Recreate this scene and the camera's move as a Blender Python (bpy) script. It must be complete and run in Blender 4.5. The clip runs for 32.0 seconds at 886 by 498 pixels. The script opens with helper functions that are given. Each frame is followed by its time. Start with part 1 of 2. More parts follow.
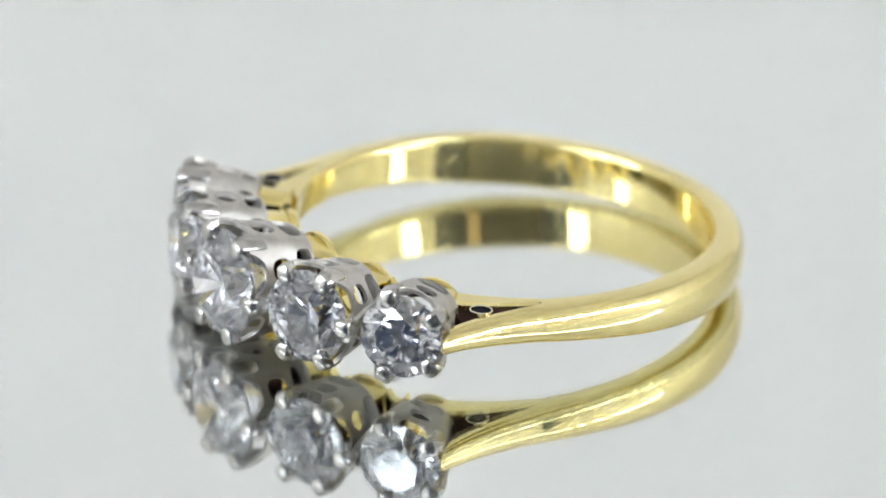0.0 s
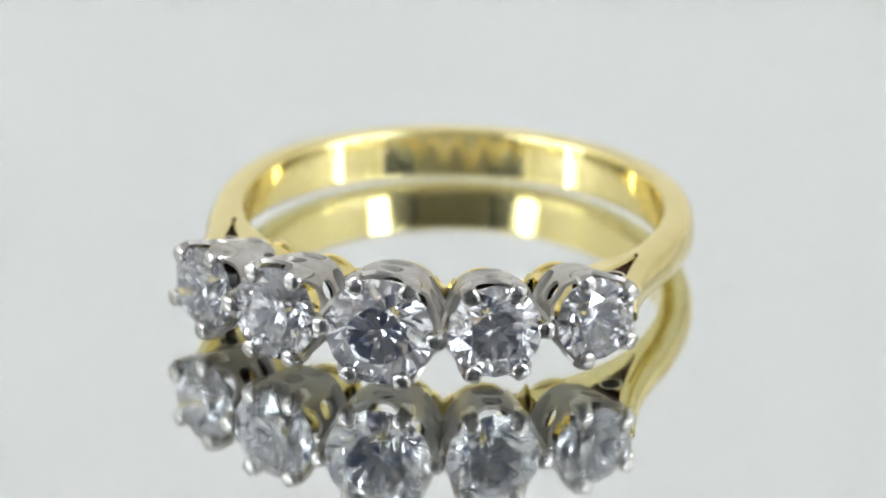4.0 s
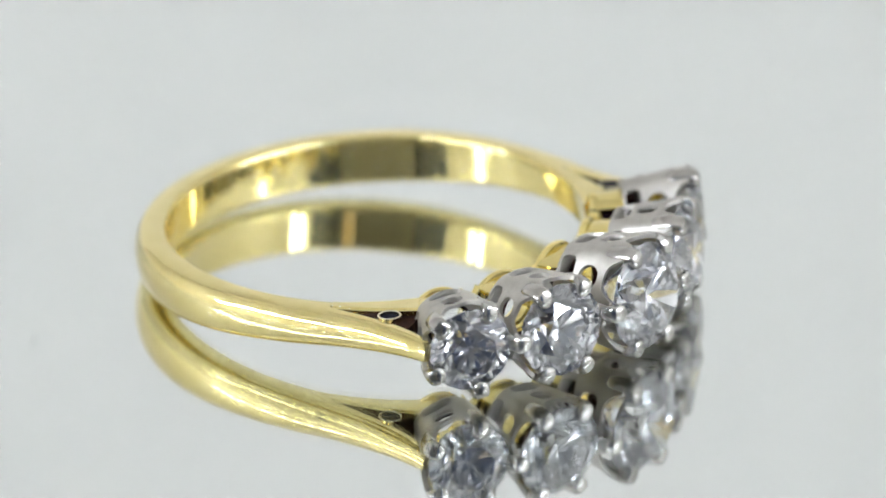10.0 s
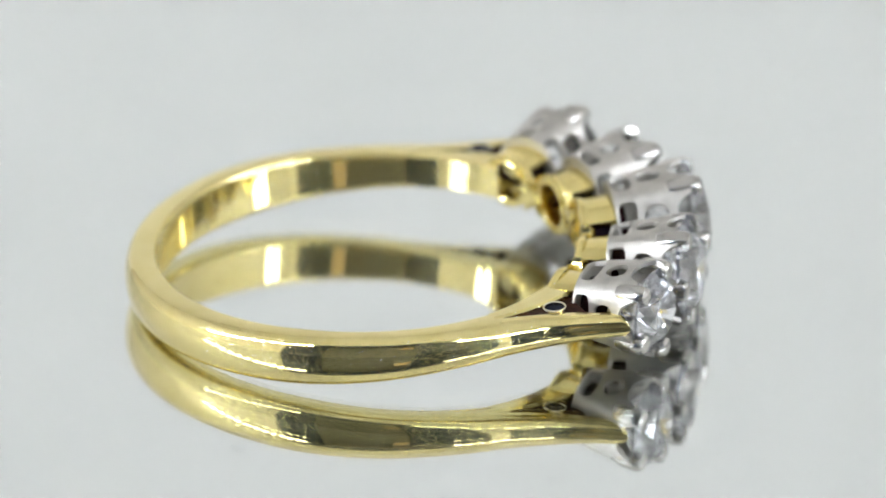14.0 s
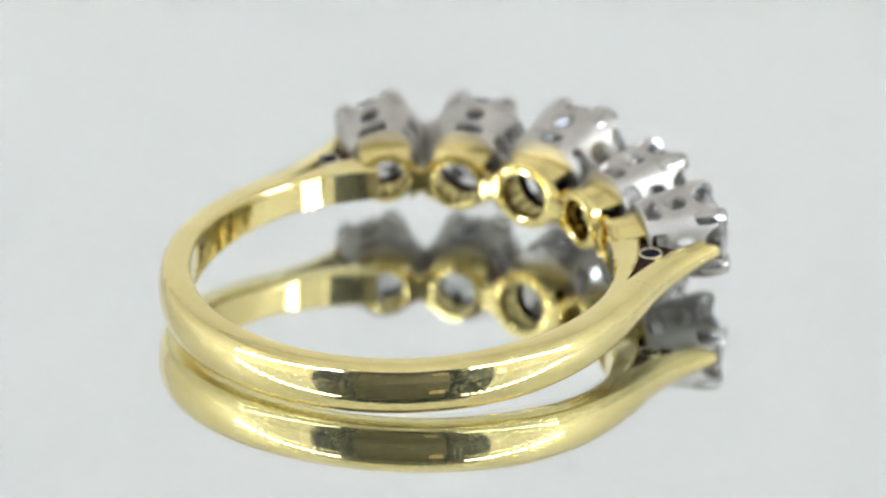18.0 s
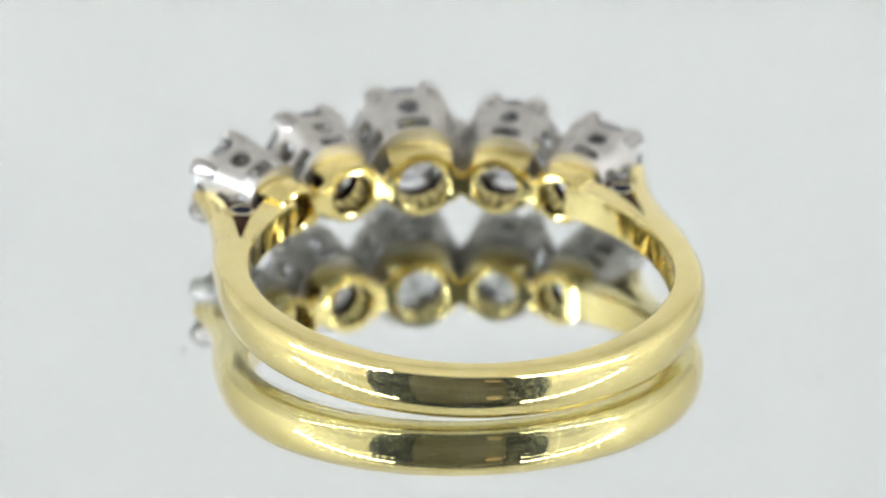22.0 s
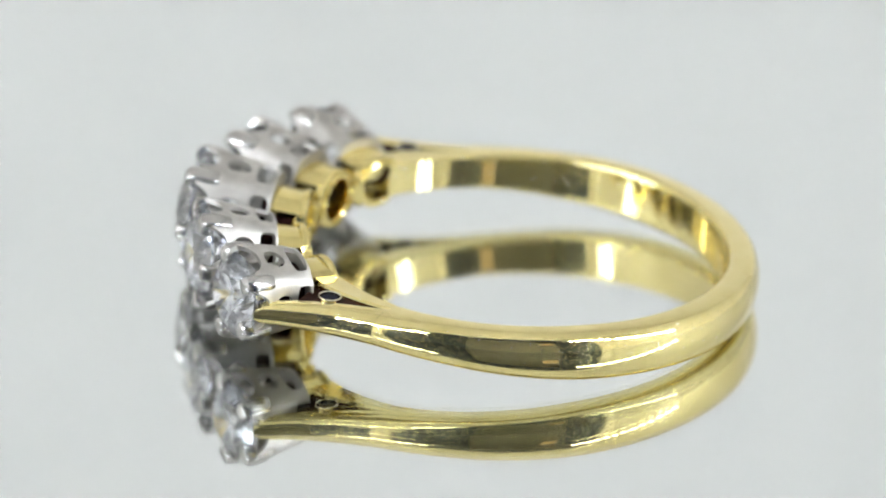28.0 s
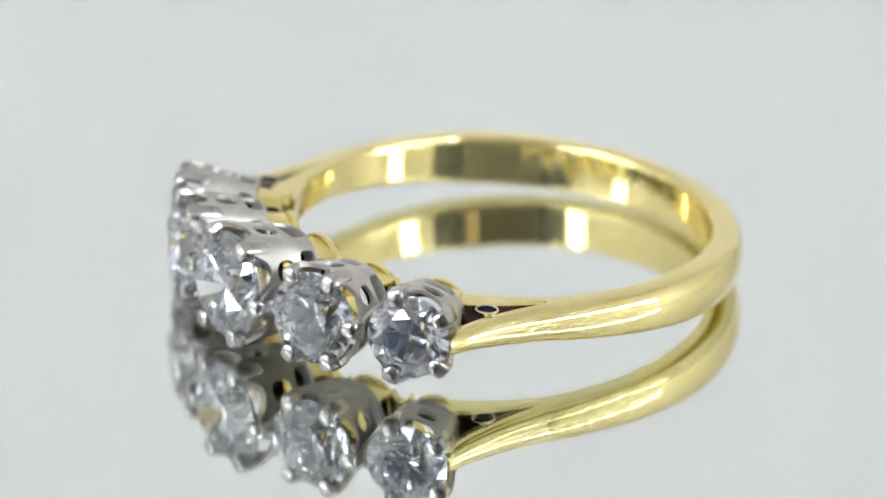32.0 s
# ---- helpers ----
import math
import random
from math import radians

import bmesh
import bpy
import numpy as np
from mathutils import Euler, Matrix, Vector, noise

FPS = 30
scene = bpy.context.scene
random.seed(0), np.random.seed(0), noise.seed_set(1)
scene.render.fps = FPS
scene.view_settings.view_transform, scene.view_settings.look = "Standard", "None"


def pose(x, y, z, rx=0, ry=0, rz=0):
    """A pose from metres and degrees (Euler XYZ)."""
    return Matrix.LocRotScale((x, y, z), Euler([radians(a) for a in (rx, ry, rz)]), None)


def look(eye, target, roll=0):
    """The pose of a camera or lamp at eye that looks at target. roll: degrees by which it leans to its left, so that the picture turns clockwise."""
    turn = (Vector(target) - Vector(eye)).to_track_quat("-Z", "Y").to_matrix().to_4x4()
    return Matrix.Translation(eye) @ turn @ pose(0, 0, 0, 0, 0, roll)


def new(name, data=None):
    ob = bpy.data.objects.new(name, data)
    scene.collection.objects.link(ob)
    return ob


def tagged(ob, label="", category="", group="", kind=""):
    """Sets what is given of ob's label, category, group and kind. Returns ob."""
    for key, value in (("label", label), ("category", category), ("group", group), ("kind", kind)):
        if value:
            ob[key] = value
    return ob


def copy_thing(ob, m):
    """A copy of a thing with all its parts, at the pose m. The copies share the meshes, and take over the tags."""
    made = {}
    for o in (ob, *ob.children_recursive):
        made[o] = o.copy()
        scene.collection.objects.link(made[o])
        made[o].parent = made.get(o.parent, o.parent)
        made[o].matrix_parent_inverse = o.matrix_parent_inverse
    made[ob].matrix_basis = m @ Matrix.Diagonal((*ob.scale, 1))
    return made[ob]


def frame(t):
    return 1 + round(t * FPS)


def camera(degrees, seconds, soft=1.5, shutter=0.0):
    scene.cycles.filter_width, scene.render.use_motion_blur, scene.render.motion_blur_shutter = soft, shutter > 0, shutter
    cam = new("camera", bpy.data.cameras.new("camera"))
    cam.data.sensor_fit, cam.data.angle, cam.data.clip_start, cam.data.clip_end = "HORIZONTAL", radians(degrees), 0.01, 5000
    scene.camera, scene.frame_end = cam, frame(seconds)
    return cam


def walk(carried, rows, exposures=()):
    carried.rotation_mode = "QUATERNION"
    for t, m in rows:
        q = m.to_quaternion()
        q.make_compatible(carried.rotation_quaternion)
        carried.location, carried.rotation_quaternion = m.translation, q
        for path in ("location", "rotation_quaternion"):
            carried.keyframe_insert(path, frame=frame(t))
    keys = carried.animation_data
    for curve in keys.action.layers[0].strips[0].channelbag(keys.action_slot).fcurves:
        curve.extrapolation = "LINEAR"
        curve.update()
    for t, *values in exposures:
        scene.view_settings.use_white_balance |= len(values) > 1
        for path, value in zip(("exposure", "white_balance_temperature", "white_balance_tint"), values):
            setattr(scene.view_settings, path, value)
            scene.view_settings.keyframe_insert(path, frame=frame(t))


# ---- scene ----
cam = camera(5.0, 32.0, soft=1.8)
EYE, AIM, LEAN = (0.0, -0.37453, 0.16754), (0.00005, 0.00073, 0.00164), 0.77
VIEW = look(EYE, AIM, LEAN)
walk(cam, [(0.0, VIEW), (32.0, VIEW)],
     exposures=[(0.0, -0.01), (3.5, 0.0), (5.5, -0.01), (8.0, -0.05), (14.5, -0.06), (16.5, -0.01), (18.0, 0.04), (20.0, 0.06), (25.5, 0.06), (27.5, -0.01), (32.0, -0.02)])
cam.data.dof.use_dof = True
cam.data.dof.focus_distance = 0.4019
cam.data.dof.aperture_fstop = 45.0
scene.cycles.max_bounces, scene.cycles.glossy_bounces, scene.cycles.transmission_bounces = 32, 32, 32

MM = 0.001
TURN = 11.302                      # degrees a second, the turntable's speed
START = -21.0 * TURN               # the ring's heading at 0 s


# ---- light ----
world = bpy.data.worlds.new("room_air")
world.use_nodes = True
scene.world = world
world.node_tree.nodes["Background"].inputs[0].default_value = (0.5, 0.5, 0.5, 1)
world.node_tree.nodes["Background"].inputs[1].default_value = 0.0
LED_POWER = 113.0


# ---- materials ----
def material(name):
    m = bpy.data.materials.new(name)
    m.use_nodes = True
    nt = m.node_tree
    return m, nt, nt.nodes["Principled BSDF"]


def noise_of(nt, scale, detail=4.0, rough=0.5, stretch=None):
    tc = nt.nodes.new("ShaderNodeTexCoord")
    n = nt.nodes.new("ShaderNodeTexNoise")
    n.inputs["Scale"].default_value = scale
    n.inputs["Detail"].default_value = detail
    n.inputs["Roughness"].default_value = rough
    if stretch:
        mp = nt.nodes.new("ShaderNodeMapping")
        mp.inputs["Scale"].default_value = stretch
        nt.links.new(tc.outputs["Object"], mp.inputs["Vector"])
        nt.links.new(mp.outputs["Vector"], n.inputs["Vector"])
    else:
        nt.links.new(tc.outputs["Object"], n.inputs["Vector"])
    return n


def ramp(nt, src, stops):
    r = nt.nodes.new("ShaderNodeValToRGB")
    while len(r.color_ramp.elements) < len(stops):
        r.color_ramp.elements.new(0.5)
    for e, (p, c) in zip(r.color_ramp.elements, stops):
        e.position = p
        e.color = (*c, 1) if len(c) == 3 else c
    nt.links.new(src, r.inputs["Fac"])
    return r


def bump(nt, src, bsdf, distance, strength=1.0):
    b = nt.nodes.new("ShaderNodeBump")
    b.inputs["Distance"].default_value = distance
    b.inputs["Strength"].default_value = strength
    nt.links.new(src, b.inputs["Height"])
    nt.links.new(b.outputs["Normal"], bsdf.inputs["Normal"])


def metal(name, light, dark, rough_lo, rough_hi, grain=9000.0, depth=1.2e-6, nicks=-1.4, brushed=0.0):
    """A polished metal with soft wear and fine scratches, at the size of jewellery."""
    m, nt, b = material(name)
    b.inputs["Metallic"].default_value = 1.0
    worn = noise_of(nt, 900.0, 5.0, 0.6)
    col = ramp(nt, worn.outputs["Fac"], [(0.3, dark), (0.65, light)])
    nt.links.new(col.outputs["Color"], b.inputs["Base Color"])
    fine = noise_of(nt, grain, 3.0, 0.6)
    g = lambda v: (v, v, v)
    rr = ramp(nt, fine.outputs["Fac"], [(0.35, g(rough_lo)), (0.75, g(rough_hi))])
    nt.links.new(rr.outputs["Color"], b.inputs["Roughness"])
    hair = noise_of(nt, grain * 0.5, 2.0, 0.5, (1.0, 1.0, 0.25))
    nick = noise_of(nt, grain * 1.3, 1.0, 0.5, (0.35, 0.35, 1.6))
    dent = ramp(nt, nick.outputs["Fac"], [(0.615, g(0.0)), (0.70, g(1.0))])
    add = nt.nodes.new("ShaderNodeMath")
    add.operation = "MULTIPLY_ADD"
    nt.links.new(dent.outputs["Color"], add.inputs[0])
    add.inputs[1].default_value = nicks
    nt.links.new(hair.outputs["Fac"], add.inputs[2])
    bump(nt, add.outputs["Value"], b, depth)
    if brushed:
        # polishing lines run round the band and draw its highlights out across it
        b.inputs["Anisotropic"].default_value = brushed
        axis = nt.nodes.new("ShaderNodeVectorTransform")
        axis.vector_type, axis.convert_from, axis.convert_to = "VECTOR", "OBJECT", "WORLD"
        axis.inputs["Vector"].default_value = (0, 0, 1)
        nt.links.new(axis.outputs["Vector"], b.inputs["Tangent"])
        b.inputs["Coat Weight"].default_value = 0.25
        b.inputs["Coat Roughness"].default_value = 0.05
    return m


BAND = metal("worn_yellow_gold", (0.905, 0.772, 0.36), (0.855, 0.715, 0.29), 0.03, 0.08, 14000.0, 1.5e-6, -3.0, 0.3)
YELLOW = metal("yellow_gold", (0.90, 0.76, 0.33), (0.85, 0.70, 0.27), 0.06, 0.16, 9000.0, 1.6e-6)
WHITE = metal("white_gold", (0.60, 0.57, 0.52), (0.47, 0.445, 0.40), 0.44, 0.60, 4000.0, 1.2e-6, -0.4)
CLAW = metal("polished_white_gold", (0.57, 0.55, 0.515), (0.47, 0.45, 0.42), 0.15, 0.27, 4000.0, 0.8e-6, -0.4)
PALE = metal("pale_gold", (0.86, 0.80, 0.62), (0.78, 0.71, 0.52), 0.12, 0.24, 6000.0, 1.0e-6)
# near-black for the shade inside the settings, with a violet oxide tint
SLEEVE_DARK = metal("shade_dark_oxide", (0.040, 0.014, 0.009), (0.012, 0.007, 0.012), 0.42, 0.7, 7000.0, 3e-6)


def diamond_material():
    """Clear stone with a diamond's strong refraction."""
    m = bpy.data.materials.new("diamond")
    m.use_nodes = True
    nt = m.node_tree
    nt.nodes.clear()
    out = nt.nodes.new("ShaderNodeOutputMaterial")
    g = nt.nodes.new("ShaderNodeBsdfGlass")
    g.inputs["Color"].default_value = (0.99, 0.992, 1.0, 1)
    g.inputs["Roughness"].default_value = 0.0
    g.inputs["IOR"].default_value = 2.42
    nt.links.new(g.outputs[0], out.inputs["Surface"])
    return m


DIAMOND = diamond_material()


def mirror_material():
    m, nt, b = material("mirror_glass")
    b.inputs["Metallic"].default_value = 1.0
    b.inputs["Base Color"].default_value = (0.90, 0.915, 0.905, 1)
    smear = noise_of(nt, 160.0, 6.0, 0.65, (1.0, 0.45, 1.0))
    g = lambda v: (v, v, v)
    r = ramp(nt, smear.outputs["Fac"], [(0.45, g(0.0)), (0.8, g(0.03))])
    nt.links.new(r.outputs["Color"], b.inputs["Roughness"])
    return m


MIRROR = mirror_material()


def glass_material():
    m, nt, b = material("clear_glass")
    b.inputs["Transmission Weight"].default_value = 1.0
    b.inputs["Roughness"].default_value = 0.0
    b.inputs["IOR"].default_value = 1.5
    b.inputs["Base Color"].default_value = (0.985, 0.99, 0.985, 1)
    return m


GLASS = glass_material()


def matte(name, light, dark, scale, rough=0.8, depth=0.0):
    m, nt, b = material(name)
    n = noise_of(nt, scale, 6.0, 0.6)
    c = ramp(nt, n.outputs["Fac"], [(0.3, dark), (0.7, light)])
    nt.links.new(c.outputs["Color"], b.inputs["Base Color"])
    b.inputs["Roughness"].default_value = rough
    if depth:
        fine = noise_of(nt, scale * 12, 3.0, 0.6)
        bump(nt, fine.outputs["Fac"], b, depth)
    return m


TENT = matte("white_tent_cloth", (0.914, 0.889, 0.847), (0.884, 0.859, 0.817), 14.0, 0.9, 2e-5)
# black that stands for the shade down the eyelet holes
HOLE_DARK = matte("black_hole_shade", (0.016, 0.015, 0.024), (0.008, 0.008, 0.012), 6000.0, 0.9)
# dark brown that paints in the fork's deep shade, along with some dirt
FORK_DARK = matte("brown_fork_shade", (0.050, 0.018, 0.009), (0.014, 0.007, 0.006), 2500.0, 0.85)
for _m in (HOLE_DARK, FORK_DARK):
    _m.node_tree.nodes["Principled BSDF"].inputs["Specular IOR Level"].default_value = 0.12
TABLE = matte("dark_table_wood", (0.13, 0.08, 0.05), (0.07, 0.045, 0.03), 9.0, 0.5)
HOOD = matte("dark_blue_hood_cloth", (0.17, 0.22, 0.36), (0.13, 0.17, 0.29), 9.0, 0.9, 2e-5)
PANEL = matte("beige_hood_panel", (0.74, 0.73, 0.68), (0.64, 0.63, 0.59), 6.0, 0.85, 2e-5)
DUST = matte("grey_dust", (0.42, 0.43, 0.42), (0.25, 0.26, 0.26), 4000.0, 0.95)
_nt = DUST.node_tree
_veil, _mix = _nt.nodes.new("ShaderNodeBsdfTransparent"), _nt.nodes.new("ShaderNodeMixShader")
_mix.inputs[0].default_value = 0.035
_nt.links.new(_veil.outputs[0], _mix.inputs[1])
_nt.links.new(_nt.nodes["Principled BSDF"].outputs[0], _mix.inputs[2])
_nt.links.new(_mix.outputs[0], _nt.nodes["Material Output"].inputs["Surface"])


def glow(name, colour, power):
    m = bpy.data.materials.new(name)
    m.use_nodes = True
    nt = m.node_tree
    nt.nodes.clear()
    e = nt.nodes.new("ShaderNodeEmission")
    e.inputs["Color"].default_value = (*colour, 1)
    e.inputs["Strength"].default_value = power
    o = nt.nodes.new("ShaderNodeOutputMaterial")
    nt.links.new(e.outputs[0], o.inputs["Surface"])
    return m


SHADE = glow("warm_lampshade_glow", (1.0, 0.82, 0.62), 0.55)
LED = glow("led_chip_light", (0.815, 0.892, 1.0), LED_POWER)


# ---- mesh helpers ----
def part(name, bm, mat, parent=None, label="", sharp=35.0, smooth=True):
    bmesh.ops.recalc_face_normals(bm, faces=bm.faces)
    lim = radians(sharp)
    for f in bm.faces:
        f.smooth = smooth
    if smooth:
        for e in bm.edges:
            if len(e.link_faces) == 2 and e.calc_face_angle(0.0) > lim:
                e.smooth = False
    me = bpy.data.meshes.new(name)
    bm.to_mesh(me)
    bm.free()
    me.materials.append(mat)
    ob = new(name, me)
    if parent is not None:
        ob.parent = parent
    if label:
        tagged(ob, label)
    return ob


def loft(bm, rings, closed_ring=True, caps=True, closed_path=False):
    """Skin a row of rings of points with quads."""
    vs = [[bm.verts.new(p) for p in r] for r in rings]
    n = len(vs[0])
    pairs = list(zip(vs, vs[1:]))
    if closed_path:
        pairs.append((vs[-1], vs[0]))
    for a, b in pairs:
        for i in range(n if closed_ring else n - 1):
            j = (i + 1) % n
            bm.faces.new((a[i], a[j], b[j], b[i]))
    if caps and closed_ring and not closed_path:
        if caps != "end":
            bm.faces.new(vs[0][::-1])
        bm.faces.new(vs[-1])
    return vs


def box(bm, lo, hi, bevel=0.0):
    ret = bmesh.ops.create_cube(bm, size=1.0)
    for v in ret["verts"]:
        v.co = [a + (c + 0.5) * (b - a) for a, b, c in zip(lo, hi, v.co)]
    if bevel:
        es = list({e for v in ret["verts"] for e in v.link_edges})
        bmesh.ops.bevel(bm, geom=es, offset=bevel, segments=2, affect="EDGES", profile=0.5)


# ---- the light box ----
def slab(name, lo, hi, mat, label, bevel=0.0):
    bm = bmesh.new()
    box(bm, lo, hi, bevel)
    return tagged(part(name, bm, mat), label, kind="structure")


X, YB, YF, ZT, ZF = 0.150, 0.190, -0.150, 0.235, -0.030
slab("floor", (-X - .004, YF, ZF - .004), (X + .004, YB + .004, ZF), TENT, "white cloth floor of the light box")
slab("wall_back", (-X - .004, YB, ZF), (X + .004, YB + .004, ZT), TENT, "plain white cloth back of the light box")
slab("wall_west", (-X - .004, YF, ZF), (-X, YB, ZT), TENT, "plain white cloth side of the light box")
slab("wall_east", (X, YF, ZF), (X + .004, YB, ZT), TENT, "plain white cloth side of the light box")
slab("ceiling", (-X - .004, YF, ZT), (X + .004, YB + .004, ZT + .004), TENT, "plain white cloth roof of the light box")
# front with its opening
slab("wall_front_west", (-X - .004, YF - .004, ZF), (-.128, YF, ZT), TENT, "white cloth flap beside the opening")
slab("wall_front_east", (.128, YF - .004, ZF), (X + .004, YF, ZT), TENT, "white cloth flap beside the opening")
slab("wall_front_top", (-.128, YF - .004, .190), (.128, YF, ZT), TENT, "white cloth flap above the opening")


def led_bar(length):
    """A white bar with two rows of square light chips on one face, along local y."""
    root = new("led_bar")
    bm = bmesh.new()
    box(bm, (-.006, -length / 2, -.006), (.006, length / 2, 0.0), .001)
    part("bar", bm, TENT, root)
    first = None
    n = 13
    for row in (-.0031, .0031):
        for i in range(n):
            if first is None:
                bm = bmesh.new()
                box(bm, (-.0024, -.0024, 0.0), (.0024, .0024, .0010))
                first = ob = part("led", bm, LED, root, "square white light chip", smooth=False)
            else:
                ob = new("led", first.data)
                ob.parent = root
                ob["label"] = "square white light chip"
            ob.location = (row, -length / 2 + (i + .5) * length / n, .0002)
    return root


def bar_pose(side):
    """A bar along one slanting edge of the opening, its chips facing the ring."""
    high, low = Vector((.075 * side, -.1297, .117)), Vector((.1435 * side, -.0305, .031))
    along = (low - high).normalized()
    mid = (high + low) / 2
    face = -mid
    face = (face - along * face.dot(along)).normalized()
    m = Matrix((along.cross(face), along, face)).transposed().to_4x4()
    return Matrix.Translation(mid) @ m


bar = tagged(led_bar(.147), "slanting white bar with two rows of small lights", "light bar", "light bars beside the opening")
bar.matrix_basis = bar_pose(-1)
copy_thing(bar, bar_pose(1))

# ---- the grey hood in front of it, in which the camera stands ----
HX, HY, HZ = .175, -.460, .400
slab("table_top", (-.40, -.56, -.070), (.40, .28, -.0345), TABLE, "dark wooden table top under the light box", .003)
slab("hood_side_west", (-HX - .004, HY, -.0343), (-HX, YF - .0045, HZ), HOOD, "plain dark blue cloth side of the hood")
slab("hood_side_east", (HX, HY, -.0343), (HX + .004, YF - .0045, HZ), HOOD, "plain dark blue cloth side of the hood")
slab("hood_roof", (-HX - .004, HY - .004, HZ), (HX + .004, YF - .0045, HZ + .004), HOOD, "plain dark blue cloth roof of the hood")
slab("hood_front_west", (-HX, YF - .0085, -.0343), (-X - .0045, YF - .0045, HZ), HOOD, "plain dark blue cloth of the hood")
slab("hood_front_east", (X + .0045, YF - .0085, -.0343), (HX, YF - .0045, HZ), HOOD, "plain dark blue cloth of the hood")
slab("hood_front_top", (-X - .0045, YF - .0085, ZT + .0045), (X + .0045, YF - .0045, HZ), HOOD, "plain dark blue cloth of the hood")
# its back has a gap through which the lit room shows
GX0, GX1, GZ0, GZ1 = .105, .168, .193, .279
slab("hood_back_west", (-HX - .004, HY - .004, -.0343), (GX0, HY, HZ), PANEL, "plain beige panel at the back of the hood")
slab("hood_back_east", (GX1, HY - .004, -.0343), (HX + .004, HY, HZ), PANEL, "plain beige panel at the back of the hood")
slab("hood_back_low", (GX0, HY - .004, -.0343), (GX1, HY, GZ0), PANEL, "plain beige panel at the back of the hood")
slab("hood_back_high", (GX0, HY - .004, GZ1), (GX1, HY, HZ), PANEL, "plain beige panel at the back of the hood")
slab("backdrop", (GX0 - .03, HY - .030, GZ0 - .03), (GX1 + .03, HY - .028, GZ1 + .03), SHADE, "warm light of the room beyond the gap")


# ---- the turning mirror ----
def disc(bm, r, z0, z1, bevel, n=128):
    rings = []
    for rr, z in ((r - bevel, z0), (r, z0 + bevel), (r, z1 - bevel), (r - bevel, z1)):
        rings.append([(rr * math.cos(2 * math.pi * i / n), rr * math.sin(2 * math.pi * i / n), z) for i in range(n)])
    loft(bm, rings)


def turntable():
    root = new("mirror_turntable")
    bm = bmesh.new()
    disc(bm, .090, -.00024, 0.0, .0001)
    part("glass", bm, GLASS, root, "clear glass sheet with faint smears", sharp=20)
    bm = bmesh.new()
    disc(bm, .0898, -.0034, -.00025, .0005)
    part("silvering", bm, MIRROR, root, "silvered back of the mirror", sharp=20)
    bm = bmesh.new()
    disc(bm, .084, -.0130, -.0035, .001)
    part("platter", bm, TENT, root, "white platter")
    # dust: flakes and short fibres lying on the glass
    bm = bmesh.new()
    rnd = random.Random(5)
    for x, y, size, count in DUST_SPOTS:
        for _ in range(count):
            px, py = rnd.gauss(x, size * .5) * MM, rnd.gauss(y, size * .5) * MM
            r = rnd.uniform(.03, .12) * MM
            turn = rnd.uniform(0, 6.3)
            long = rnd.uniform(1.0, 4.0)
            top, low = [], []
            for k in range(6):
                a = k * math.pi / 3
                q = rnd.uniform(.6, 1.0)
                u, v = r * long * q * math.cos(a), r * q * math.sin(a)
                w = (px + u * math.cos(turn) - v * math.sin(turn), py + u * math.sin(turn) + v * math.cos(turn))
                low.append((*w, .001 * MM))
                top.append((px + (w[0] - px) * .7, py + (w[1] - py) * .7, r * .2 + .001 * MM))
            loft(bm, [low, top])
    tagged(part("dust", bm, DUST, root, "grey dust flecks on the glass"), kind="stuff")
    return root


DUST_SPOTS = [(13.2, -10.5, .40, 10), (-11.3, -3.6, .35, 5), (14.4, -9.3, .4, 6), (31.7, 8.7, .7, 14), (10.0, .2, .12, 3), (-11.9, -11.3, .4, 5), (17.3, -1.9, .05, 3), (18.0, 1.1, .5, 5), (4.1, -19.2, .6, 5)]
mirror = tagged(turntable(), "round mirror on a white turning platter", "turntable")


# ---- the ring ----
# lengths of the ring in its own frame: axis z, finger hole round the origin, stones towards +y
R_IN, R_OUT = 8.49, 9.83
SPLIT = 113.5                       # degrees from the back at which each shoulder forks


def half_width(a):
    """Half the band's width, by degrees from the back."""
    a = abs(a)
    return 1.045 - .315 * min(1.0, max(0.0, (a - 62) / 52.0)) ** 1.2


def outer_radius(a):
    return R_OUT + .48 * max(0.0, (abs(a) - 93) / 22.0) ** 1.6


def polar(r, a, z):
    """A point by degrees from the back, anticlockwise seen from above."""
    t = radians(a - 90)
    return (r * math.cos(t) * MM, r * math.sin(t) * MM, z * MM)


def shank():
    bm = bmesh.new()
    rings = []
    n = 120
    for i in range(n + 1):
        a = -SPLIT + 2 * SPLIT * i / n
        h, ro = half_width(a), outer_radius(a)
        edge = R_IN + (ro - R_IN) * .61
        # flat inside, with well rounded inner edges
        turn = [(.20 * (1 - math.cos(k * math.pi / 12)), .26 * (1 - math.sin(k * math.pi / 12))) for k in range(7)]
        sec = [(R_IN + u, -h + v) for u, v in turn[::-1]] + [(R_IN, -h + .29), (R_IN, 0), (R_IN, h - .29)] + [(R_IN + u, h - v) for u, v in turn] + [(edge - .06, h), (edge + .02, h - .03)]
        for k in range(1, 22):
            q = math.pi * (.5 - k / 22)
            sec.append((edge + .05 + (ro - edge - .05) * math.cos(q), (h - .04) * math.sin(q)))
        sec += [(edge + .02, -h + .03), (edge - .06, -h)]
        rings.append([polar(r, a, z) for r, z in sec])
    loft(bm, rings, caps=False)
    return bm


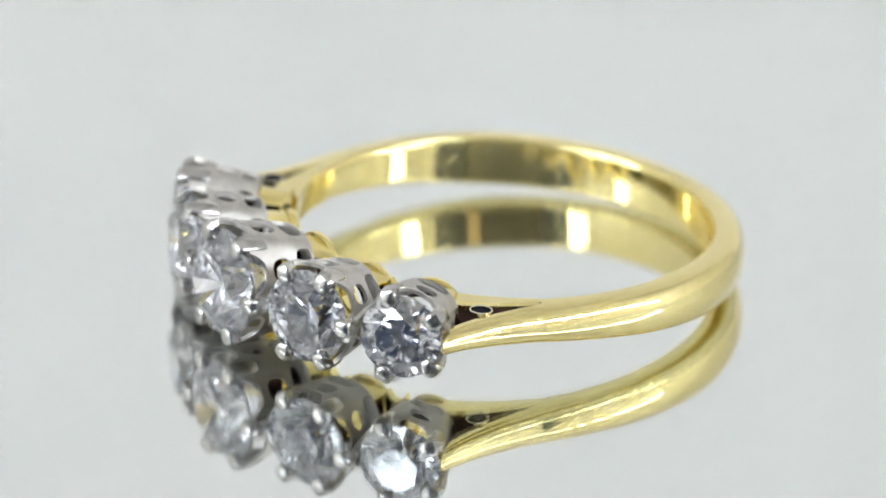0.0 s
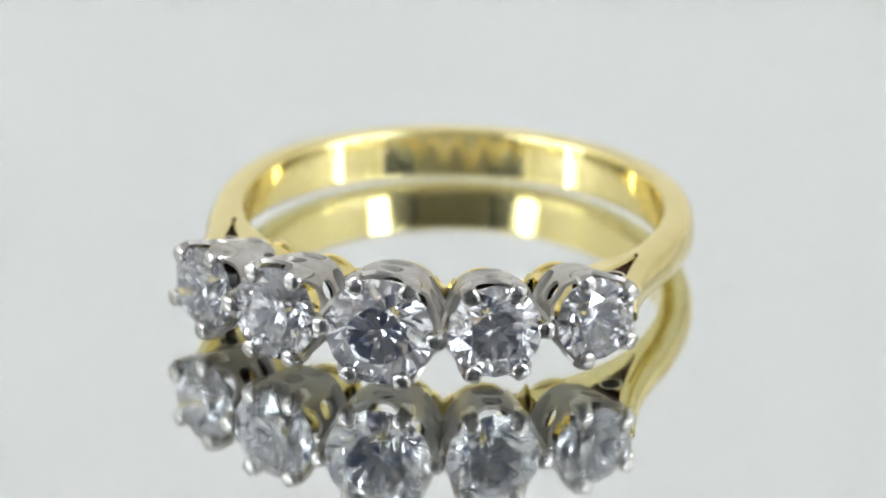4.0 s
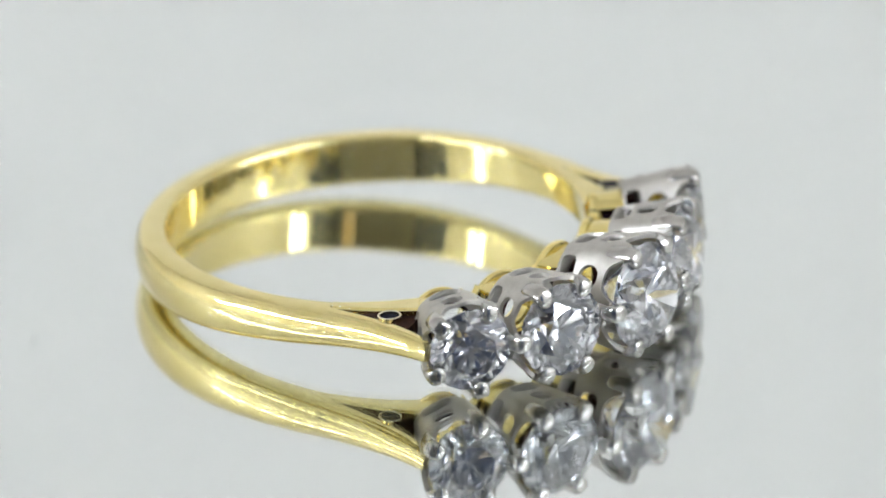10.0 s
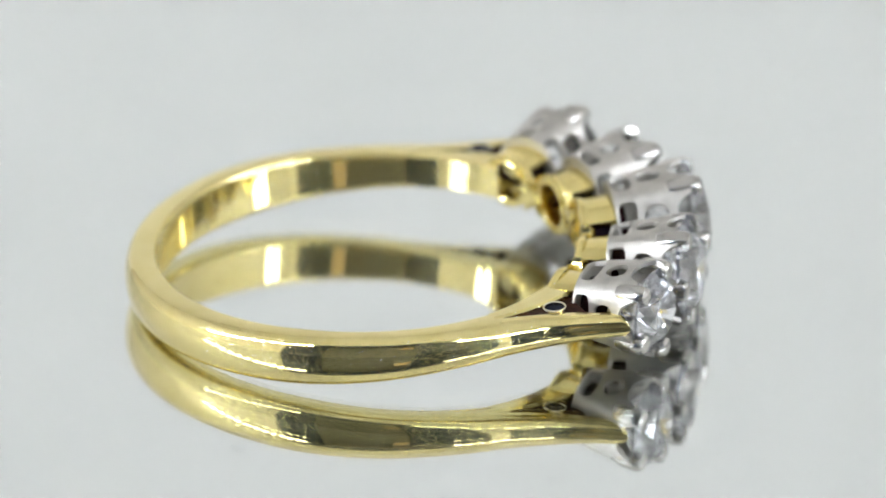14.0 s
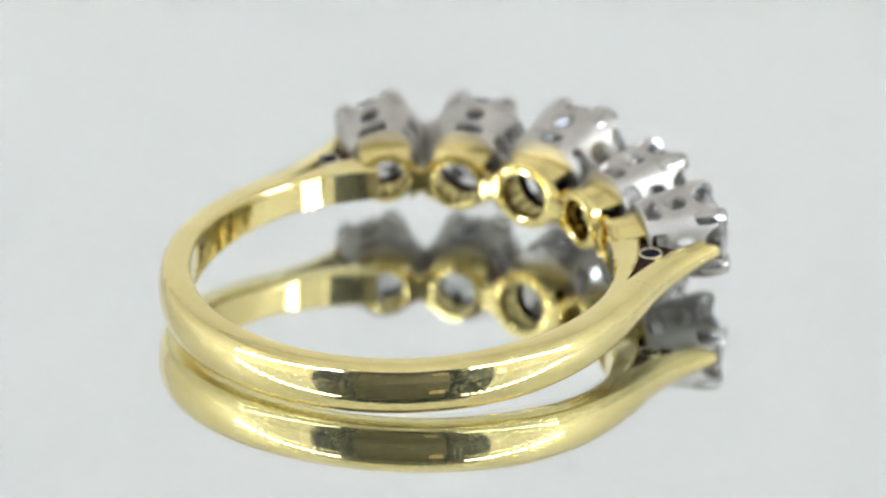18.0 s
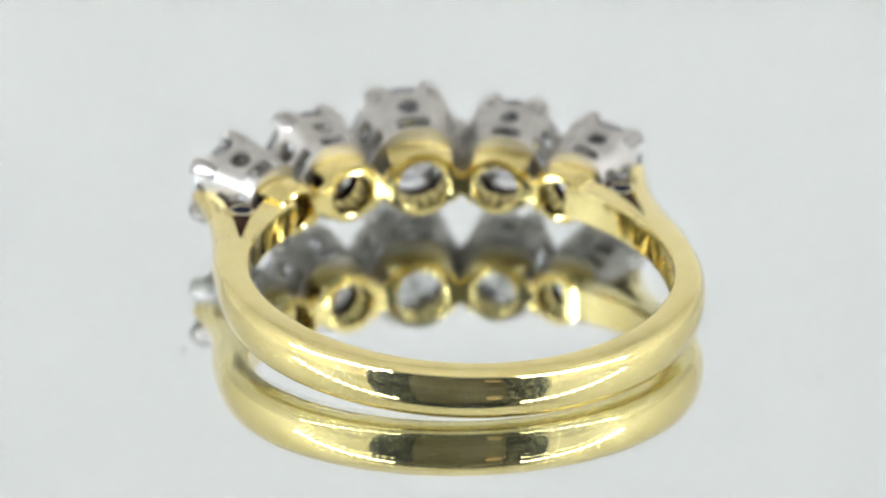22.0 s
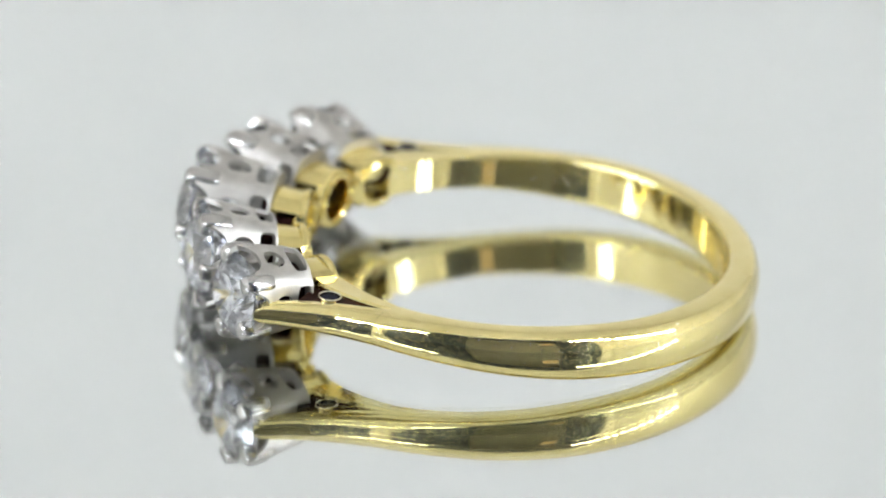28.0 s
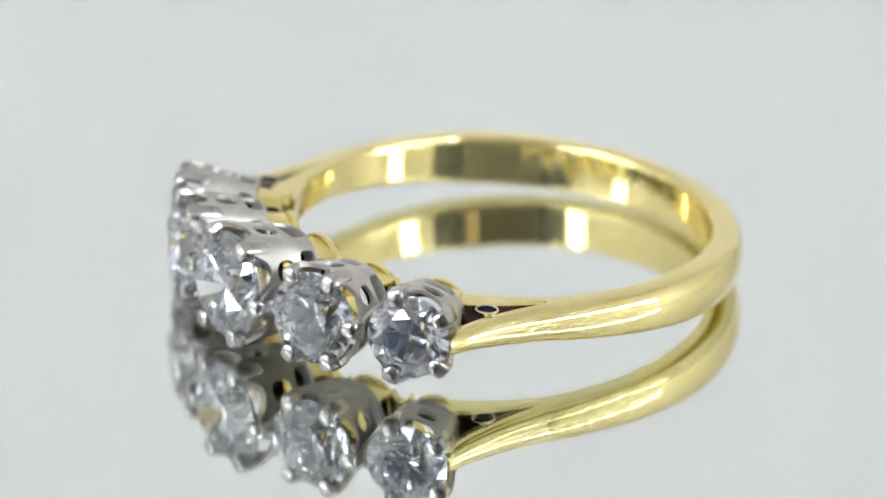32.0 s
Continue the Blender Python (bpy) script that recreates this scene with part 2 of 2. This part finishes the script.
def ridge(a0, a1, z0, z1, proud):
    """A low block on the inside of the band, between two angles and two heights."""
    bm = bmesh.new()
    n = 5
    rings = []
    for k in range(n):
        b = a0 + (a1 - a0) * k / (n - 1)
        rings.append([polar(r, b, z) for r, z in ((R_IN + .03, z0), (R_IN - proud, z0 + .02), (R_IN - proud, z1 - .02), (R_IN + .03, z1))])
    loft(bm, rings)
    return bm


def hallmark(root, a, wide, tall, bars):
    """A stamped mark on the inside of the band: a low tablet with upright strokes on it."""
    d = math.degrees(wide / 2 / R_IN)
    tablet = part("hallmark", ridge(a - d, a + d, -tall / 2, tall / 2, .018), BAND, root, "worn stamped mark inside the band", smooth=False)
    e = math.degrees(.055 / R_IN)
    for k in range(bars):
        c = a - d + 2 * d * (k + 1) / (bars + 1)
        part("stroke", ridge(c - e, c + e, -tall * .34, tall * .34, .045), BAND, tablet, smooth=False)


def inner_shoulder(side):
    bm = bmesh.new()
    rings = []
    for i in range(17):
        a = SPLIT + (139.0 - SPLIT) * i / 16
        h = half_width(SPLIT)
        ro = R_IN + .57 + .78 * i / 16
        sec = [(R_IN, -h + .1), (R_IN, -h + .15), (R_IN, h - .15), (R_IN, h - .1), (R_IN + .12, h), (ro - .1, h), (ro, h - .1), (ro, -h + .1), (ro - .1, -h), (R_IN + .12, -h)]
        rings.append([polar(r, a * side, z) for r, z in sec])
    loft(bm, rings, caps="end")
    return bm


def bez(ps, t):
    """A smooth curve through points, t from 0 to 1."""
    n = len(ps) - 1
    k = min(int(t * n), n - 1)
    s = t * n - k
    p0, p1, p2, p3 = (Vector(ps[max(0, min(n, j))]) for j in (k - 1, k, k + 1, k + 2))
    return .5 * (2 * p1 + (p2 - p0) * s + (2 * p0 - 5 * p1 + 4 * p2 - p3) * s * s + (3 * p1 - p0 - 3 * p2 + p3) * s ** 3)


def outer_shoulder(side):
    """The outer branch of the fork, which runs on to the end setting."""
    a0 = radians(SPLIT - 90)
    ro = outer_radius(SPLIT)
    outs = [(ro * math.cos(a0), ro * math.sin(a0)), (9.20, 5.9), (9.24, 7.5), (9.42, 8.85)]
    ri = R_IN + .57
    ins = [(ri * math.cos(a0), ri * math.sin(a0)), (8.27, 5.4), (8.34, 7.05), (8.76, 8.70)]
    bm = bmesh.new()
    rings = []
    for i in range(25):
        t = i / 24
        o, q = bez(outs, t), bez(ins, t)
        h = half_width(SPLIT) * (1 - t) + .44 * t
        if i > 21:
            h *= (1.0, 1.0, .95, .75)[i - 21]
        edge = q.lerp(o, .44 - .04 * t)
        lip = q.lerp(o, .48 - .04 * t)
        sec = [(q, -h + .08), (q, h - .08), (q.lerp(o, .08), h), (edge.lerp(q, .08), h), (q.lerp(edge, 1.03), h - .03)]
        for k in range(1, 22):
            c = math.pi * (.5 - k / 22)
            sec.append((lip.lerp(o, math.cos(c)), (h - .04) * math.sin(c)))
        sec += [(q.lerp(edge, 1.03), -h + .03), (edge.lerp(q, .08), -h), (q.lerp(o, .08), -h)]
        rings.append([(p.x * side * MM, p.y * MM, z * MM) for p, z in sec])
    loft(bm, rings, caps="end")
    return bm


def fork_fill(side):
    """A dark wedge between a shoulder's two branches, coloured for the slot's shade and dirt."""
    a0 = radians(SPLIT - 90)
    ri = R_IN + .57
    ins = [(ri * math.cos(a0), ri * math.sin(a0)), (8.27, 5.4), (8.34, 7.05), (8.76, 8.70)]
    bm = bmesh.new()
    rings = []
    for i in range(12):
        s = i / 11
        a = SPLIT + (136 - SPLIT) * s
        r = R_IN + .52 + .78 * (a - SPLIT) / (139.0 - SPLIT)
        p = Vector((r * math.cos(radians(a - 90)), r * math.sin(radians(a - 90))))
        q = bez(ins, s * .72)
        q = q + (q - p).normalized() * .04
        z = .50 - .06 * math.sin(9 * s)
        rings.append([(u.x * side * MM, u.y * MM, w * MM) for u, w in ((p, -z), (p, z), (q, z), (q, -z))])
    loft(bm, rings)
    return bm


def tube(bm, r0, r1, z0, z1, n=32, bevel=.04):
    rings = []
    for r, z in ((r0, z0 + bevel), (r0 + bevel, z0), (r1 - bevel, z0), (r1, z0 + bevel),
                 (r1, z1 - bevel), (r1 - bevel, z1), (r0 + bevel, z1), (r0, z1 - bevel)):
        rings.append([(r * math.cos(2 * math.pi * i / n) * MM, r * math.sin(2 * math.pi * i / n) * MM, z * MM) for i in range(n)])
    loft(bm, rings, caps=False, closed_path=True)


def collet(rg, base):
    """The yellow base: a round rim at the finger, and a broad upright panel before and behind."""
    bm = bmesh.new()
    hole, rim = rg * .45, rg * .67
    # a broad flat flange that follows the finger, with a small bead round the hole
    prof = [(hole, 9.45), (hole, 8.72), (hole + .03, 8.62), (hole + .09, 8.585), (hole + .15, 8.62), (hole + .19, 8.64), (rim - .12, 8.64), (rim - .04, 8.665), (rim, 8.74), (rim, 8.86), (rim - .05, 8.95), (hole + .12, 9.02), (hole + .12, 9.45)]
    rings = []
    for r, z in prof:
        ring = []
        for i in range(48):
            x, y = r * math.cos(math.pi * i / 24), r * math.sin(math.pi * i / 24)
            sag = (8.6 - math.sqrt(8.6 ** 2 - x * x)) if z < 9 else 0.0
            ring.append((x * MM, y * MM, (z - sag) * MM))
        rings.append(ring)
    loft(bm, rings, caps=False, closed_path=True)
    for way in (1, -1):
        rings = []
        for i in range(11):
            x = rg * .58 * (i / 5 - 1)
            bow = .15 * rg * (i / 5 - 1) ** 2
            sec = [(rg * .48, 8.80), (rg * .565, 8.80), (rg * .585, 9.0), (rg * .60, base - .35), (rg * .63, base - .05), (rg * .63, base + .06), (rg * .52, base + .06)]
            rings.append([(x * (1 + .06 * (z - 8.8) / (base - 8.8)) * MM, (y - bow) * way * MM, z * MM) for y, z in sec])
        loft(bm, rings)
    return bm


def brilliant(radius, pav):
    """A round brilliant cut stone: table, crown, girdle and pavilion facets; girdle in the plane z = 0."""
    bm = bmesh.new()
    R = radius * MM
    ring = lambda r, z, n, off: [bm.verts.new((r * R * math.cos(2 * math.pi * (i + off) / n), r * R * math.sin(2 * math.pi * (i + off) / n), z * R)) for i in range(n)]
    g = .035
    crown = .30
    table_v = ring(.57, g + crown, 8, 0.5)
    # where bezel and star facets meet
    mid = ring(.785, g + crown * .56, 8, 0)
    top = ring(1.0, g, 16, 0)
    bot = ring(1.0, -g, 16, 0)
    low = ring(.20, -g - pav * .815, 8, 0.5)
    culet = bm.verts.new((0, 0, (-g - pav) * R))
    f = bm.faces.new
    f(table_v)
    for i in range(8):
        a, b = table_v[i - 1], table_v[i]
        f((a, b, mid[i]))
        t0, t1 = top[(2 * i - 1) % 16], top[(2 * i + 1) % 16]
        f((mid[i], top[2 * i], t0))
        f((mid[i], t1, top[2 * i]))
        f((b, mid[i], t1))
        f((b, t1, mid[(i + 1) % 8]))
    for i in range(16):
        f((top[i], top[(i + 1) % 16], bot[(i + 1) % 16], bot[i]))
    for i in range(8):
        o = 2 * i + 1
        f((bot[o], bot[(o + 1) % 16], low[i]))
        f((bot[o], low[i], bot[o - 1]))
        nxt = low[(i + 1) % 8]
        f((low[i], bot[(o + 1) % 16], nxt, culet))
    return bm


def coronet(rb, rg, d0, d1, count_of):
    """The pierced white wall that flares from the base to the girdle: a panel between claw and claw, each with a slot, a round hole and a scalloped rim."""
    from mathutils.geometry import delaunay_2d_cdt
    out = bmesh.new()
    pts, edges = [], []

    def loop(ps):
        base = len(pts)
        pts.extend(Vector(p) for p in ps)
        edges.extend((base + i, base + (i + 1) % len(ps)) for i in range(len(ps)))
        return ps

    rim = lambda u: .97 - .21 * max(0.0, 1 - abs(u / .66) ** 3.2)
    n = 24
    border = [(-1 + 2 * i / n, 0.0) for i in range(n)] + [(1.0, j / 6) for j in range(6)]
    border += [(1 - 2 * i / n, rim(1 - 2 * i / n)) for i in range(n)] + [(-1.0, 1 - j / 6) for j in range(6)]
    loop(border)
    holes = []
    for cu, cv, ru, rv, power in ((0, .15, .70, .12, .5), (0, .505, .43, .155, .9)):
        hs = []
        for k in range(16):
            c, s = math.cos(k * math.pi / 8), math.sin(k * math.pi / 8)
            hs.append((cu + ru * math.copysign(abs(c) ** power, c), cv + rv * math.copysign(abs(s) ** power, s)))
        holes.append((cu, cv, ru, rv, power))
        loop(hs)
    for i in range(1, 12):
        for j in range(1, 9):
            p = (-1 + 2 * i / 12, j / 9.5)
            if all(abs((p[0] - h[0]) / h[2]) ** 2 + abs((p[1] - h[1]) / h[3]) ** 2 > 2.2 for h in holes) and p[1] < rim(p[0]) - .06:
                pts.append(Vector(p))
    vs, es, fs = delaunay_2d_cdt(pts, edges, [], 0, 1e-5)[:3]
    keep = []
    for f in fs:
        c = sum((vs[i] for i in f), Vector((0, 0))) / len(f)
        inside = c[1] < rim(c[0])
        for cu, cv, ru, rv, power in holes:
            if abs((c[0] - cu) / ru) ** (2 / power) + abs((c[1] - cv) / rv) ** (2 / power) < 1:
                inside = False
        if inside:
            keep.append(f)
    rho = lambda v: rb + (rg - rb) * v ** .75
    for panel in range(count_of):
        layers = []
        for thick in (0.0, .17):
            row = []
            for p in vs:
                a = radians(360 / count_of * (panel + .5 * p[0]))
                v = max(p[1], 0)
                # hand-cut metal: hollow between the claws, wavy and never quite even
                hollow = .20 * min(1.0, max(0.0, 1.25 - 1.35 * abs(p[0]))) ** 1.3 * (.25 + .75 * math.sin(math.pi * min(v, 1)))
                uneven = .014 * math.sin(5.1 * panel + 4.3 * p[0] + 3.7 * v) + .010 * math.sin(2.7 * panel - 7.9 * p[0] + 9.1 * v)
                r = rho(v) - thick - hollow + uneven * (1 - p[0] ** 4)
                row.append(out.verts.new((r * math.sin(a) * MM, r * math.cos(a) * MM, (d0 + (d1 - d0) * p[1]) * MM)))
            layers.append(row)
        count = {}
        for f in keep:
            out.faces.new([layers[0][i] for i in f])
            out.faces.new([layers[1][i] for i in reversed(f)])
            for i, j in zip(f, f[1:] + f[:1]):
                count[(i, j)] = 1
        for i, j in list(count):
            if (j, i) not in count and not (abs(vs[i][0]) > .999 and abs(vs[j][0]) > .999 and vs[i][0] * vs[j][0] > 0):
                out.faces.new((layers[0][j], layers[0][i], layers[1][i], layers[1][j]))
    loose = [v for v in out.verts if not v.link_faces]
    for v in loose:
        out.verts.remove(v)
    bmesh.ops.remove_doubles(out, verts=out.verts, dist=2e-6)
    return out


def claw(rb, rg, d0, dg, angle, lean=0.0):
    """The free end of a broad rib of the wall: it rises flush with the rib, passes the girdle and rounds over the crown."""
    at = lambda v: rb + (rg - rb) * v ** .75
    # radius, height, half the breadth, half the thickness
    path = [(at(.60) - .14, d0 + (dg - d0) * .60, .16, .10), (at(.71) - .09, d0 + (dg - d0) * .71, .30, .16), (at(.82) - .05 + lean * .5, d0 + (dg - d0) * .82, .34, .20),
            (rg + lean - .08, dg - .08, .35, .22), (rg + lean - .10, dg + .13, .35, .23), (rg + lean - .14, dg + .24, .35, .23), (rg + lean - .23, dg + .31, .345, .185),
            (rg + lean - .36, dg + .34, .33, .15), (rg + lean - .50, dg + .345, .29, .135), (rg + lean - .60, dg + .34, .20, .10), (rg + lean - .65, dg + .33, .10, .05)]
    bm = bmesh.new()
    rings = []
    ca, sa = math.cos(radians(angle)), math.sin(radians(angle))
    for k, (r, d, w, th) in enumerate(path):
        r0, d0_ = path[max(0, k - 1)][:2]
        r1, d1_ = path[min(len(path) - 1, k + 1)][:2]
        t = Vector((r1 - r0, d1_ - d0_)).normalized()
        ring = []
        for i in range(14):
            q = 2 * math.pi * i / 14
            u, v = th * math.copysign(abs(math.cos(q)) ** .55, math.cos(q)), w * math.copysign(abs(math.sin(q)) ** .8, math.sin(q))
            rr, dd = r + t.y * u, d - t.x * u
            ring.append(((rr * sa + v * ca) * MM, (rr * ca - v * sa) * MM, dd * MM))
        rings.append(ring)
    loft(bm, rings)
    return bm


# stone: degrees from the middle of the head, girdle radius, height of the girdle over the finger's axis, shift along the finger, first claw's angle, claws
STONES = [(-38.4, 1.69, 12.85, .0, 27.0, 5), (-20.8, 1.89, 12.95, .0, 31.0, 6), (-.5, 2.18, 13.15, .02, 33.0, 6), (19.7, 1.89, 12.74, .02, 27.0, 6), (38.7, 1.69, 12.68, .15, -18.0, 5)]


def ring_thing():
    root = new("diamond_ring")
    part("shank", shank(), BAND, root, "polished yellow gold band, lightly scratched")
    for a, wide, tall, bars in ((82.5, .62, .70, 1), (89.5, .78, 1.05, 2), (96.0, .70, 1.0, 1)):
        hallmark(root, a, wide, tall, bars)
    for side in (1, -1):
        part("inner_shoulder", inner_shoulder(side), BAND, root)
        part("outer_shoulder", outer_shoulder(side), BAND, root)
        part("fork_shade_fill", fork_fill(side), FORK_DARK, root, "dark brown fill for the shade and dirt in the fork")
        bm = bmesh.new()
        tube(bm, .40, .48, -.70, .70, bevel=.03)
        eyelet = part("shoulder_eyelet", bm, PALE, root, "small pale gold eyelet in the fork of the shoulder")
        eyelet.location = (7.86 * side * MM, 6.14 * MM, 0)
        # a black disc closes the eyelet and paints its hole dark
        bm = bmesh.new()
        disc(bm, .395 * MM, -.58 * MM, .58 * MM, .04 * MM, 24)
        part("plug", bm, HOLE_DARK, eyelet, "black stopper for the shade in the eyelet's hole")
    for n, (angle, rg, dg, dz, turn, claws) in enumerate(STONES):
        seat = new("setting")
        seat.parent = root
        # local z points away from the finger, local y up along the finger's axis
        seat.matrix_basis = Matrix.Rotation(radians(angle), 4, "Z") @ Matrix.Translation((0, 0, dz * MM)) @ Matrix.Rotation(radians(-90), 4, "X") @ Matrix.Rotation(radians(180), 4, "Z")
        rb = rg * .90
        base = 9.98
        part("collet", collet(rg, base), YELLOW, seat, "yellow gold base with open sides")
        bm = bmesh.new()
        tube(bm, rg * .49, rg * .52, 9.05, base - .15)
        part("lining", bm, YELLOW, seat, "polished yellow gold inside of the base")
        # added dark sleeve: stands in for the shade behind the pierced wall
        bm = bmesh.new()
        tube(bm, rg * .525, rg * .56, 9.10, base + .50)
        part("shade_sleeve", bm, SLEEVE_DARK, seat, "brown and violet sleeve, dark for the shade between the settings")
        bm = bmesh.new()
        tube(bm, rg * .565, rb - .10, base + .07, base + .13, bevel=.015)
        part("seat_plate", bm, WHITE, seat, "white gold plate under the stone")
        wall = part("coronet", coronet(rb, rg + .36, base, dg + .06, claws), WHITE, seat, "pierced white gold wall")
        wall.rotation_euler = (0, 0, radians(-turn - 180 / claws))
        for k in range(claws):
            a = 360 / claws * k + turn
            beside = math.sin(radians(a)) * (1 if n > 1 else -1)
            lean = 0.0
            if n != 2 and beside < -.9:
                continue                # the neighbour's claw holds this side too
            if abs(beside) > .9:
                lean = .14
            part("claw", claw(rb, rg + .27, base, dg, a, lean), CLAW, seat, "white gold claw")
        gem = part("diamond", brilliant(rg * 1.01, (.90, .90, .895, .905, .90)[n]), DIAMOND, seat, "clear round brilliant cut diamond", smooth=False)
        gem.location = (0, 0, dg * MM)
        gem.rotation_euler = (radians((3.0, -1.0, -.6, 1.2, -1.5)[n]), radians((2.0, .8, .6, 1.5, 1.0)[n]), radians(7 + 13 * n))
    # links between the base rings
    for (a, rg, *_), (b, rh, *_) in zip(STONES, STONES[1:]):
        bm = bmesh.new()
        rings = []
        chord = 8.75 * radians(b - a)
        t0, t1 = .57 * rg / chord, 1 - .57 * rh / chord
        for i in range(9):
            t = i / 8
            ang = 180 + a + (b - a) * (t0 + (t1 - t0) * t)
            h = .50 + .40 * abs(2 * t - 1) ** 1.8
            sec = [(8.60 + .05 * abs(c) ** 6, c * h) for c in (-1, -.85, -.6, -.3, 0, .3, .6, .85, 1)]
            rings.append([polar(r, ang, z) for r, z in sec + [(9.0, h), (9.06, h - .1), (9.06, -h + .1), (9.0, -h)]])
        loft(bm, rings)
        part("gallery_link", bm, YELLOW, root)
    return root


ring = tagged(ring_thing(), "yellow gold ring, five diamonds in white claws, on a mirror", "ring")

# the ring lies on the back of its band and on the claws of the middle stone
RING_AT = Matrix.Translation((.19 * MM, -3.05 * MM, 1.76 * MM)) @ Matrix.Rotation(radians(3.95), 4, "X") @ Matrix.Rotation(radians(.6), 4, "Y")


def motions():
    rows, turns = [], []
    for i in range(65):
        t = i * .5
        turn = Matrix.Rotation(radians(START + TURN * t), 4, "Z")
        rows.append((t, turn @ RING_AT))
        turns.append((t, turn))
    walk(mirror, turns)
    walk(ring, rows)


motions()
